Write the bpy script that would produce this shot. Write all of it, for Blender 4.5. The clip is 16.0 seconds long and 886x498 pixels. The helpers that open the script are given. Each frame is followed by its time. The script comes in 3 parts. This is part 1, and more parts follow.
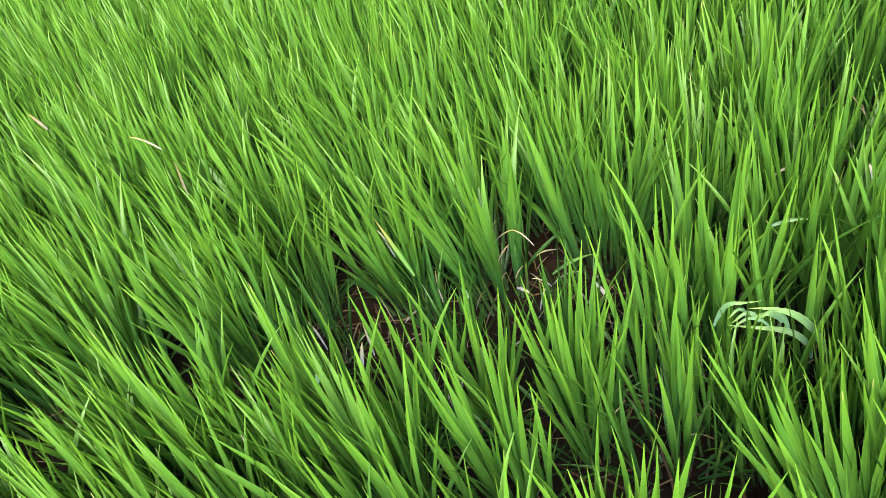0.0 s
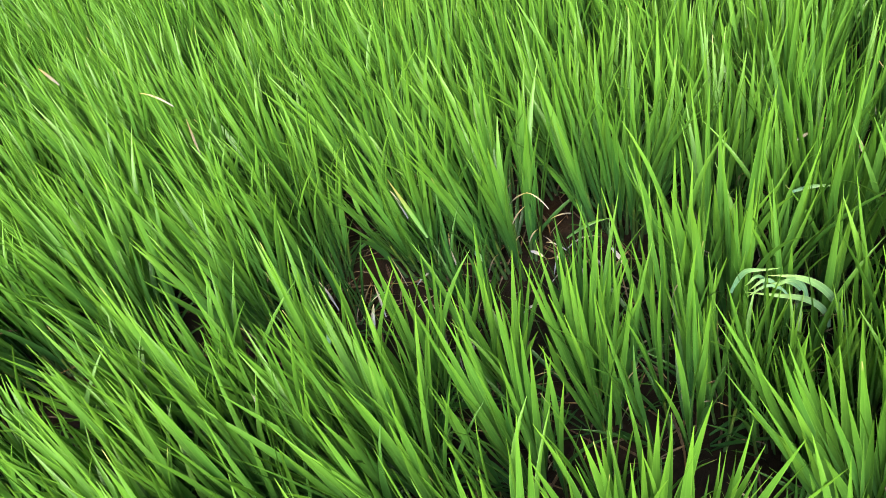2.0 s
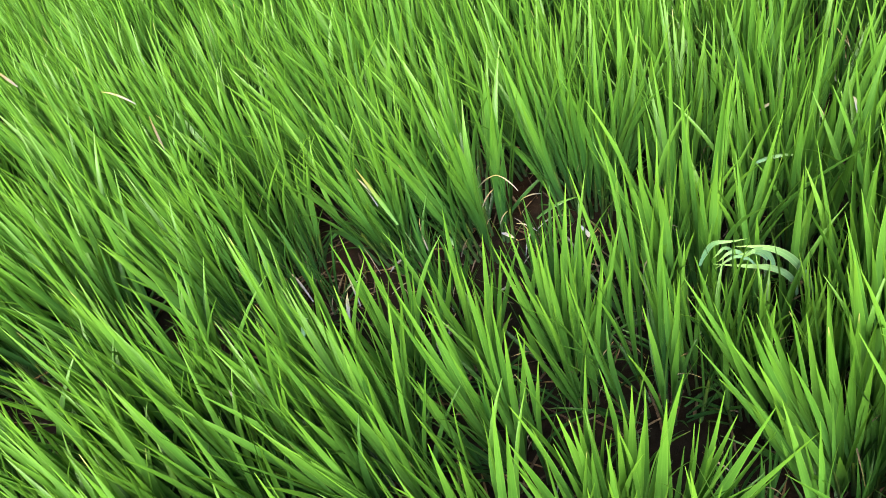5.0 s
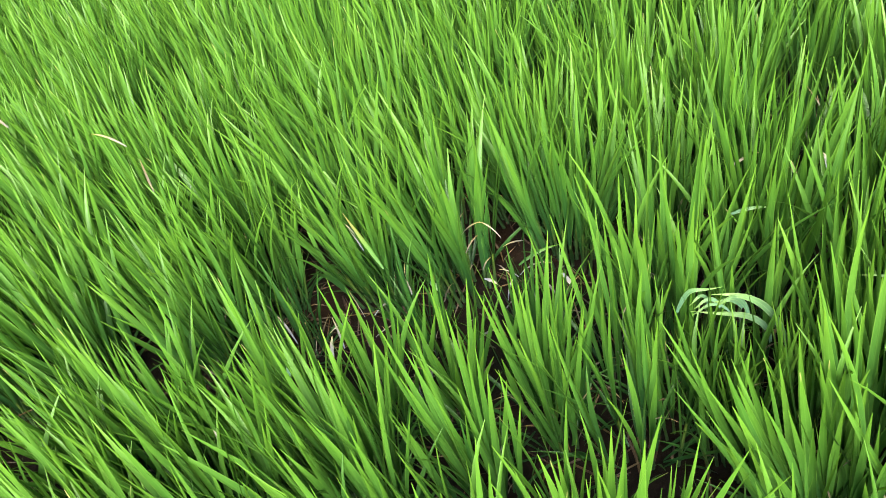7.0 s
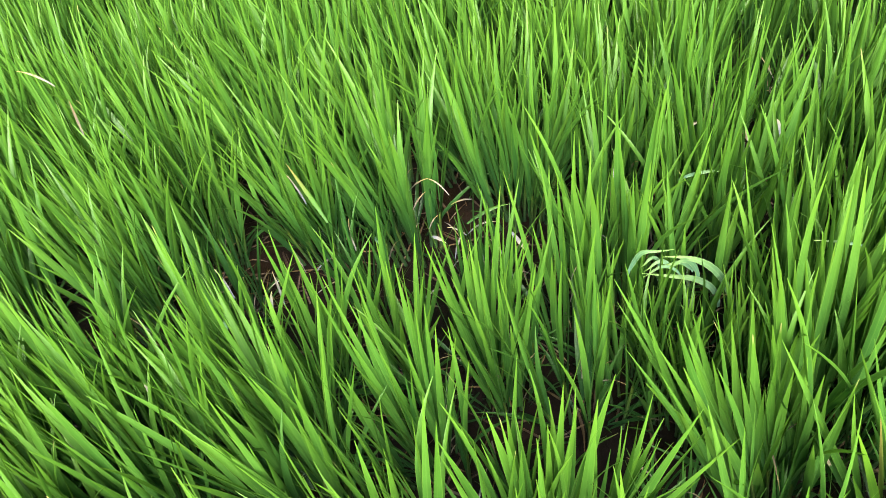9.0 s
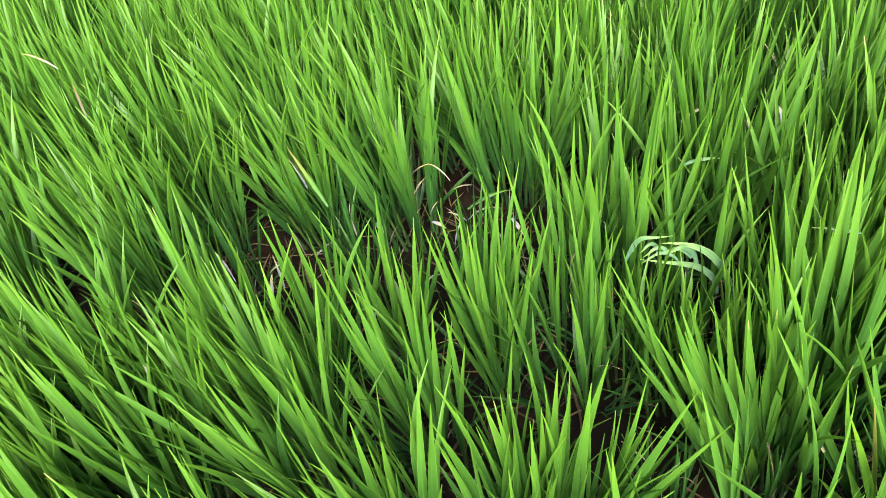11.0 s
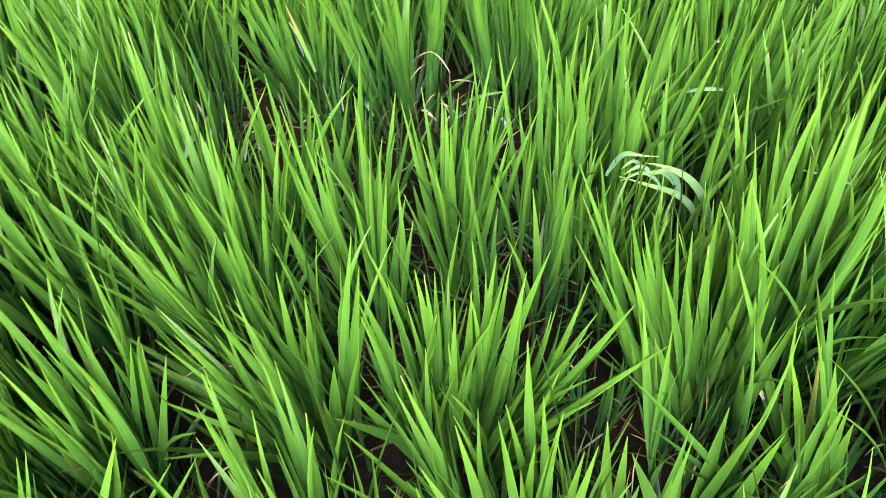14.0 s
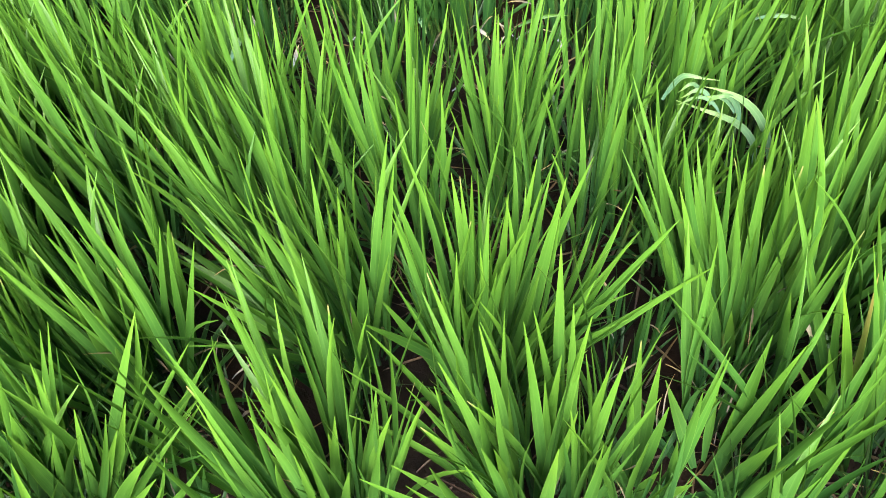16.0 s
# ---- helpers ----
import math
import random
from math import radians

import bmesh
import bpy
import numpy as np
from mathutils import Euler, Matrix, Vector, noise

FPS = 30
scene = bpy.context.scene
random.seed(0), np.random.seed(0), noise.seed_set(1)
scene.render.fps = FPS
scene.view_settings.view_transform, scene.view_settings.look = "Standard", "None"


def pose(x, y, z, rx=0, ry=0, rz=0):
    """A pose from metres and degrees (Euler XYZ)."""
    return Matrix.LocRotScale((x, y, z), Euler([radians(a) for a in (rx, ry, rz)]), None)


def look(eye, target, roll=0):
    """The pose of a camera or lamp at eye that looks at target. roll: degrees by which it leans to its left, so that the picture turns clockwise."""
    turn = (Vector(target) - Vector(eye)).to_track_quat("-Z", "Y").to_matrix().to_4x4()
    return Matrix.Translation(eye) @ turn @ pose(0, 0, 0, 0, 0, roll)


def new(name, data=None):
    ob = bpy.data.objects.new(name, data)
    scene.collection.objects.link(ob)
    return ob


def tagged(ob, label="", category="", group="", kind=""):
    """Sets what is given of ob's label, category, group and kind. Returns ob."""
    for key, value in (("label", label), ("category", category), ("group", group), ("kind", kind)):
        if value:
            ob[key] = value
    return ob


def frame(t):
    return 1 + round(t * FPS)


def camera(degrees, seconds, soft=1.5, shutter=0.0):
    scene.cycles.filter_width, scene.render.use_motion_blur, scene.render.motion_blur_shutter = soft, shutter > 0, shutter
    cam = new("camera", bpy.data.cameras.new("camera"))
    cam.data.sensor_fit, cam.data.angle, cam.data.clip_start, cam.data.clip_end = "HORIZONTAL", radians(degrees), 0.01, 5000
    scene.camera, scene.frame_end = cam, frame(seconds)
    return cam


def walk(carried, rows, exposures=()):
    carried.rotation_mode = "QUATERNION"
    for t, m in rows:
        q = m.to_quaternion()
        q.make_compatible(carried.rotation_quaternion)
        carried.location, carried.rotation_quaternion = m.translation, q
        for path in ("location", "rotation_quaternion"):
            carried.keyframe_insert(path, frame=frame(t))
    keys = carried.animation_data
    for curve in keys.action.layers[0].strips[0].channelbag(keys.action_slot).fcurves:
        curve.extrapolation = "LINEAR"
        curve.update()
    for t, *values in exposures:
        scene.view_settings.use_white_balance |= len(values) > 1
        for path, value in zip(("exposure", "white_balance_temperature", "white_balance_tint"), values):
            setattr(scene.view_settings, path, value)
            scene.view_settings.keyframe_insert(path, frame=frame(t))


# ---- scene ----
cam = camera(54.7, 16.0, soft=0.4, shutter=0.25)

PATH = [
    (0, (0.081, 0.026, 1.023), (-0.313, 1.598, -0.148), -16.6),
    (0.5, (0.075, 0.023, 1.019), (-0.32, 1.591, -0.158), -15.8),
    (1, (0.084, 0.026, 1.022), (-0.317, 1.578, -0.174), -16.1),
    (1.5, (0.075, 0.031, 1.02), (-0.335, 1.57, -0.189), -16.5),
    (2, (0.074, 0.036, 1.013), (-0.356, 1.553, -0.218), -16.8),
    (2.5, (0.086, 0.04, 1.016), (-0.345, 1.547, -0.227), -17.7),
    (3, (0.089, 0.046, 1.016), (-0.321, 1.541, -0.248), -18.7),
    (3.5, (0.09, 0.047, 1.014), (-0.302, 1.538, -0.26), -19.1),
    (5.8, (0.079, 0.034, 1.016), (-0.301, 1.53, -0.255), -18.5),
    (6, (0.085, 0.035, 1.019), (-0.284, 1.53, -0.257), -18.9),
    (6.5, (0.082, 0.024, 1.026), (-0.25, 1.551, -0.223), -17.9),
    (7, (0.079, 0.012, 1.031), (-0.238, 1.58, -0.169), -15.9),
    (7.5, (0.08, 0.016, 1.018), (-0.17, 1.591, -0.19), -14.5),
    (8, (0.067, 0.025, 1.004), (-0.15, 1.586, -0.228), -13.2),
    (8.5, (0.06, 0.029, 0.998), (-0.134, 1.567, -0.264), -12.1),
    (9, (0.056, 0.031, 0.995), (-0.127, 1.554, -0.288), -11.3),
    (9.5, (0.059, 0.025, 0.993), (-0.127, 1.543, -0.295), -11.1),
    (12, (0.087, 0.027, 0.983), (-0.122, 1.529, -0.321), -11.5),
    (12.2, (0.115, 0.035, 0.972), (-0.067, 1.551, -0.320), -12.0),
    (12.5, (0.169, 0.06, 0.98), (0.02, 1.558, -0.337), -15.5),
    (12.7, (0.155, 0.070, 0.958), (0.045, 1.562, -0.376), -16.3),
    (13, (0.148, 0.064, 0.924), (0.009, 1.508, -0.452), -16.6),
    (13.2, (0.134, 0.058, 0.934), (-0.060, 1.482, -0.455), -15.3),
    (13.5, (0.131, 0.036, 0.928), (-0.137, 1.482, -0.427), -10.8),
    (13.8, (0.140, 0.034, 0.912), (-0.143, 1.446, -0.475), -6.3),
    (14, (0.133, 0.018, 0.9), (-0.124, 1.425, -0.498), -2.7),
    (14.5, (0.113, 0.0, 0.887), (-0.16, 1.334, -0.578), 0.1),
    (15, (0.129, -0.002, 0.858), (-0.186, 1.246, -0.673), -0.8),
    (15.5, (0.141, 0.001, 0.85), (-0.214, 1.274, -0.652), -1.6),
    (16, (0.154, 0.005, 0.842), (-0.221, 1.32, -0.618), -3.0),
]
# the camera opens up a little and turns cooler when it dips
walk(cam, [(t, look(eye, target, roll)) for t, eye, target, roll in PATH], [(0.0, 2.02, 6450, 13), (9.5, 2.12, 6400, 13), (12.0, 2.12, 6450, 12), (13.0, 2.20, 6450, 12), (14.5, 2.26, 6150, 18), (16.0, 2.25, 6150, 18)])

# ---- light ----
SUN_AZIMUTH, SUN_ELEVATION = 171.0, 34.0
world = bpy.data.worlds.new("world")
scene.world = world
world.use_nodes = True
wt = world.node_tree
sky = wt.nodes.new("ShaderNodeTexSky")
sky.sky_type = "NISHITA"
sky.sun_disc = False
sky.sun_elevation, sky.sun_rotation = radians(SUN_ELEVATION), radians(SUN_AZIMUTH)
sky.air_density, sky.dust_density, sky.ozone_density = 1.0, 2.0, 1.0
back = wt.nodes["Background"]
back.inputs["Strength"].default_value = 0.047
wt.links.new(sky.outputs["Color"], back.inputs["Color"])
sun = new("sun", bpy.data.lights.new("sun", "SUN"))
sun.data.energy, sun.data.angle, sun.data.color = 5.0, radians(48), (1.0, 0.96, 0.84)
az, el = radians(SUN_AZIMUTH), radians(SUN_ELEVATION)
sun.matrix_world = look((0, 0, 0), (-math.sin(az) * math.cos(el), -math.cos(az) * math.cos(el), -math.sin(el)))


# ---- materials ----
class Nodes:
    """A short hand for node materials."""

    def __init__(self, name):
        self.mat = bpy.data.materials.new(name)
        self.mat.use_nodes = True
        self.tree = self.mat.node_tree
        self.bsdf = self.tree.nodes["Principled BSDF"]
        self.out = self.tree.nodes["Material Output"]

    def add(self, kind, **values):
        n = self.tree.nodes.new("ShaderNode" + kind)
        for k, v in values.items():
            setattr(n, k, v)
        return n

    def link(self, a, b):
        self.tree.links.new(a, b)

    def noise(self, vector, scale, detail=3.0, rough=0.55):
        n = self.add("TexNoise")
        n.inputs["Scale"].default_value = scale
        n.inputs["Detail"].default_value = detail
        n.inputs["Roughness"].default_value = rough
        if vector is not None:
            self.link(vector, n.inputs["Vector"])
        return n.outputs["Fac"]

    def ramp(self, fac, *stops):
        n = self.add("ValToRGB")
        els = n.color_ramp.elements
        while len(els) < len(stops):
            els.new(0.5)
        for e, (p, c) in zip(els, stops):
            e.position, e.color = p, (*c, 1) if len(c) == 3 else c
        self.link(fac, n.inputs["Fac"])
        return n.outputs["Color"]

    def mix(self, fac, a, b, blend="MIX"):
        n = self.add("Mix", data_type="RGBA", blend_type=blend)
        for sock, v in ((n.inputs[0], fac), (n.inputs[6], a), (n.inputs[7], b)):
            if isinstance(v, (int, float)):
                sock.default_value = v
            elif isinstance(v, tuple):
                sock.default_value = (*v, 1)
            else:
                self.link(v, sock)
        return n.outputs[2]

    def math(self, op, a, b=0.0):
        n = self.add("Math", operation=op)
        for sock, v in ((n.inputs[0], a), (n.inputs[1], b)):
            if isinstance(v, (int, float)):
                sock.default_value = v
            else:
                self.link(v, sock)
        return n.outputs[0]

    def bump(self, height, strength, distance):
        n = self.add("Bump")
        n.inputs["Strength"].default_value, n.inputs["Distance"].default_value = strength, distance
        self.link(height, n.inputs["Height"])
        self.link(n.outputs["Normal"], self.bsdf.inputs["Normal"])
        return n.outputs["Normal"]


def leaf_material(name, low, high, tip, island, thin=0.26, rough=0.44, spots=0.5, share=0.975, start=0.93, fleck_size=210.0, spread=0.56):
    """A grass leaf: parallel veins, a pale midrib, a yellowed tip, rusty flecks; light shines through it."""
    m = Nodes(name)
    uv = m.add("UVMap").outputs["UV"]
    sep = m.add("SeparateXYZ")
    m.link(uv, sep.inputs[0])
    u, v = sep.outputs[0], sep.outputs[1]
    rand = m.add("NewGeometry").outputs["Random Per Island"] if island else m.add("ObjectInfo").outputs["Random"]
    place = m.add("NewGeometry").outputs["Position"]
    colour = m.mix(rand, low, high)
    grown = m.ramp(m.noise(place, 4.5, 2.0), (0.3, (0.80, 0.88, 0.8)), (0.7, (1.12, 1.06, 1.05)))
    colour = m.mix(1.0, colour, grown, "MULTIPLY")
    # shade is put into the sheath end, darker and bluer; the tip is yellower
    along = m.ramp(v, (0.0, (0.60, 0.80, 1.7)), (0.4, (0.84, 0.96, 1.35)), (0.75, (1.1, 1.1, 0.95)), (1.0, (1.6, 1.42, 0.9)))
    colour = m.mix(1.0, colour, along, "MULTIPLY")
    wob = m.math("MULTIPLY", rand, 37.0)
    chosen = m.math("GREATER_THAN", m.math("FRACT", wob), share)
    dry = m.math("MULTIPLY", chosen, m.ramp(v, (start, (0, 0, 0)), (0.995, (0.8, 0.8, 0.8))))
    colour = m.mix(dry, colour, tip)
    vein = m.add("TexWave", wave_type="BANDS", bands_direction="X")
    vein.inputs["Scale"].default_value = 3.2
    vein.inputs["Distortion"].default_value = 0.4
    m.link(uv, vein.inputs["Vector"])
    colour = m.mix(m.math("MULTIPLY", vein.outputs["Fac"], 0.07), colour, (high[0] * 1.3, high[1] * 1.2, high[2] * 1.3))
    rib = m.math("LESS_THAN", m.math("ABSOLUTE", m.math("SUBTRACT", u, 0.5)), 0.06)
    colour = m.mix(m.math("MULTIPLY", rib, 0.2), colour, (high[0] * 1.7, high[1] * 1.35, high[2] * 2.2))
    margin = m.math("GREATER_THAN", m.math("ABSOLUTE", m.math("SUBTRACT", u, 0.5)), 0.45)
    colour = m.mix(m.math("MULTIPLY", margin, 0.5), colour, (high[0] * 1.9, high[1] * 1.5, high[2] * 1.9))
    streak = m.add("Mapping")
    streak.inputs["Scale"].default_value = (14.0, 1.6, 1.0)
    m.link(uv, streak.inputs["Vector"])
    tone = m.ramp(m.noise(streak.outputs["Vector"], 1.0, 4.0, 0.6), (0.3, (0.8, 0.84, 0.8)), (0.7, (1.15, 1.12, 1.1)))
    colour = m.mix(1.0, colour, tone, "MULTIPLY")
    fleck = m.ramp(m.noise(place, fleck_size, 2.0), (0.70, (0, 0, 0)), (0.76, (1, 1, 1)))
    patch = m.ramp(m.noise(place, 9.0, 2.0), (spread, (0, 0, 0)), (spread + 0.12, (1, 1, 1)))
    rust = m.math("MULTIPLY", m.math("MULTIPLY", fleck, patch), spots)
    colour = m.mix(rust, colour, (0.22, 0.12, 0.03))
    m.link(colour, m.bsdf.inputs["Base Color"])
    m.bsdf.inputs["Roughness"].default_value = rough
    m.bsdf.inputs["Specular IOR Level"].default_value = 0.42
    normal = m.bump(vein.outputs["Fac"], 0.2, 0.0003)
    through_light = m.add("BsdfTranslucent")
    m.link(m.mix(1.0, colour, (1.1, 1.1, 0.5), "MULTIPLY"), through_light.inputs["Color"])
    m.link(normal, through_light.inputs["Normal"])
    both = m.add("MixShader")
    both.inputs[0].default_value = thin
    m.link(m.bsdf.outputs[0], both.inputs[1])
    m.link(through_light.outputs[0], both.inputs[2])
    m.link(both.outputs[0], m.out.inputs["Surface"])
    return m.mat


LOW, HIGH, TIP = (0.043, 0.128, 0.0145), (0.071, 0.178, 0.020), (0.46, 0.38, 0.17)
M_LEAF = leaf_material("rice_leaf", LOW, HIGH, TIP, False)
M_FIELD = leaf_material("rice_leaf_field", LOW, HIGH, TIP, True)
# old lower leaves: a darker green, with the clump's inner shade put in
OLD_SHADED_LOW, OLD_SHADED_HIGH = (0.020, 0.075, 0.012), (0.036, 0.110, 0.018)
M_OLD_SHADED = leaf_material("old_rice_leaf", OLD_SHADED_LOW, OLD_SHADED_HIGH, TIP, False)
M_OLD_SHADED_FIELD = leaf_material("old_rice_leaf_field", OLD_SHADED_LOW, OLD_SHADED_HIGH, TIP, True)
M_PALE = leaf_material("pale_leaf", (0.095, 0.20, 0.065), (0.165, 0.28, 0.11), TIP, False, rough=0.5, spots=0.2)
M_SPOTTED = leaf_material("spotted_leaf", (0.07, 0.17, 0.012), (0.09, 0.2, 0.016), TIP, False, spots=1.0, fleck_size=110.0, spread=0.2)
M_BROWNED = leaf_material("browning_leaf", (0.06, 0.15, 0.012), (0.08, 0.18, 0.016), (0.22, 0.12, 0.05), False, share=-1.0, start=0.35)
M_WHITE = leaf_material("bleached_leaf", (0.20, 0.18, 0.12), (0.36, 0.33, 0.25), TIP, False, thin=0.2, rough=0.6, spots=0.3)
M_STEM = leaf_material("rice_stem", (0.030, 0.066, 0.014), (0.06, 0.11, 0.025), TIP, False, thin=0.15)
M_DRY = leaf_material("dry_leaf", (0.12, 0.085, 0.04), (0.32, 0.26, 0.145), TIP, False, thin=0.25, rough=0.7, spots=1.0)
M_STRAW = leaf_material("straw", (0.035, 0.018, 0.008), (0.20, 0.13, 0.06), TIP, True, thin=0.2, rough=0.7, spots=1.0)


def mud_material():
    m = Nodes("wet_mud")
    p = m.add("NewGeometry").outputs["Position"]
    broad, fine = m.noise(p, 5.0, 4.0), m.noise(p, 60.0, 6.0, 0.65)
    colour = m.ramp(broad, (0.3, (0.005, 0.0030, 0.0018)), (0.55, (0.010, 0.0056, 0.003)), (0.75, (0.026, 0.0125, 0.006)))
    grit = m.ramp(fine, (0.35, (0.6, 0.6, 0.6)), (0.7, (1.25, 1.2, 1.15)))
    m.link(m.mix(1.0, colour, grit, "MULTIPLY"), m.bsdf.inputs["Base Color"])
    wet = m.ramp(m.noise(p, 8.0, 3.0), (0.42, (0.5, 0.5, 0.5)), (0.6, (0.9, 0.9, 0.9)))
    m.link(wet, m.bsdf.inputs["Roughness"])
    m.bsdf.inputs["Specular IOR Level"].default_value = 0.2
    m.bump(m.math("ADD", m.math("MULTIPLY", broad, 2.0), fine), 0.8, 0.006)
    return m.mat


M_MUD = mud_material()


# ---- ground: one sheet of wet mud, fine near the walk and coarse out to the horizon ----
def mud_height(x, y):
    near = max(0.0, 1.0 - math.hypot(x, y - 1.2) / 12.0)
    return near * (0.016 * noise.noise(Vector((x * 4.0, y * 4.0, 0.3))) + 0.008 * noise.noise(Vector((x * 15.0, y * 15.0, 1.7))))


def ground_steps(lo, hi, step, far):
    inner = list(np.arange(lo, hi + 1e-6, step))
    outer = [0.3, 0.8, 1.8, 4.0, 9.0, 25.0, 80.0, 300.0, far]
    return [lo - d for d in reversed(outer)] + inner + [hi + d for d in outer]


xs, ys = ground_steps(-2.4, 1.6, 0.03, 1500.0), ground_steps(0.0, 3.0, 0.03, 1500.0)
mesh = bpy.data.meshes.new("ground")
mesh.from_pydata([(x, y, mud_height(x, y)) for y in ys for x in xs], [],
                 [(j * len(xs) + i, j * len(xs) + i + 1, (j + 1) * len(xs) + i + 1, (j + 1) * len(xs) + i)
                  for j in range(len(ys) - 1) for i in range(len(xs) - 1)])
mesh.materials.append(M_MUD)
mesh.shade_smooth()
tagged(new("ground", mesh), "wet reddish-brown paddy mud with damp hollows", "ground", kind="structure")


# ---- leaf shapes ----
rng = random.Random(7)


def blade_shape(length, width, bend, twist, fold=0.2, steps=8, late=1.4, base=0.45, sway=0.0):
    """Verts, faces and uvs of one grass leaf that stands on the origin, rises along z and bends towards +y."""
    verts, uvs, faces = [], [], []
    y = z = x = 0.0
    for i in range(steps + 1):
        s = i / steps
        a = bend * s ** late
        if i:
            d = length / steps
            y, z, x = y + d * math.sin(a), z + d * math.cos(a), x + d * sway * math.sin(s * 5.0)
        w = 0.5 * width * min(1.0, base + 2.0 * s) * (1.0 - max(0.0, (s - 0.46) / 0.54) ** 1.4)
        w = max(w, 0.0003)
        turn = twist * s
        across = Vector((math.cos(turn), math.sin(turn) * math.cos(a), -math.sin(turn) * math.sin(a)))
        up = Vector((0, -math.cos(a), math.sin(a)))
        mid = Vector((x, y, z))
        edge = up * (fold * 2.0 * w)
        verts += [mid - across * w + edge, mid, mid + across * w + edge]
        uvs += [(0.0, s), (0.5, s), (1.0, s)]
        if i:
            k = 3 * i
            faces += [(k - 3, k - 2, k + 1, k), (k - 2, k - 1, k + 2, k + 1)]
    return [tuple(v) for v in verts], faces, uvs


def to_mesh(name, shape, material):
    verts, faces, uvs = shape
    me = bpy.data.meshes.new(name)
    me.from_pydata(verts, [], faces)
    layer = me.uv_layers.new(name="UVMap")
    index = np.empty(len(me.loops), dtype=np.int32)
    me.loops.foreach_get("vertex_index", index)
    layer.data.foreach_set("uv", np.array(uvs, dtype=np.float32)[index].ravel())
    me.materials.append(material)
    me.shade_smooth()
    return me


def stem_shape(length, r0, r1, sides=6, steps=3):
    verts, uvs, faces = [], [], []
    for i in range(steps + 1):
        s = i / steps
        r = r0 + (r1 - r0) * s
        for k in range(sides):
            a = 2 * math.pi * k / sides
            verts.append((r * math.cos(a), r * math.sin(a), length * s))
            uvs.append((k / sides, s))
            if i:
                n = (k + 1) % sides
                faces.append(((i - 1) * sides + k, (i - 1) * sides + n, i * sides + n, i * sides + k))
    return verts, faces, uvs


LEAF_LEN = 0.255


def leaf_set(count, seed, wide, bends, turns, steps):
    r = random.Random(seed)
    return [blade_shape(LEAF_LEN, r.uniform(*wide), radians(r.uniform(*bends)), radians(r.uniform(-turns, turns)),
                        late=r.uniform(1.2, 2.4), sway=r.uniform(-0.04, 0.04), steps=steps) for _ in range(count)]


def all_leaves(steps):
    return leaf_set(14, 5, (0.0085, 0.0115), (2, 14), 50, steps) + leaf_set(12, 6, (0.009, 0.0125), (16, 46), 45, steps)


N_UPRIGHT, N_ARCHED = 14, 12
SHAPES, COARSE, RIM = all_leaves(9), all_leaves(5), all_leaves(3)
WITHERED = [blade_shape(0.13, rng.uniform(0.004, 0.0085), radians(rng.uniform(15, 110)), radians(rng.uniform(-250, 250)), fold=0.5,
                        late=rng.uniform(0.6, 1.3), sway=rng.uniform(-0.2, 0.2)) for _ in range(12)]
STEMS = [stem_shape(h, 0.0038, 0.0022) for h in (0.09, 0.105, 0.12)]
OLD_SHADED_MESH = [to_mesh("old_leaf", q, M_OLD_SHADED) for q in SHAPES]
LEAF_MESH = [to_mesh("leaf_blade", q, M_LEAF) for q in SHAPES]
DRY_MESH = [to_mesh("dry_leaf", q, M_DRY) for q in WITHERED]
STEM_MESH = [to_mesh("stem", q, M_STEM) for q in STEMS]


def lean_at(x, y):
    """The set of the stand: degrees by which leaves lean to +x and +y there."""
    wander = 9.0 * noise.noise(Vector((x * 3.5, y * 3.5, 4.0)))
    return (max(-5.0, min(6.0, -2.0 + 16.0 * x)) * max(0.0, min(1.0, 2.2 - 1.2 * y)) + wander, 7.0 * noise.noise(Vector((x * 3.5, y * 3.5, 9.0))))


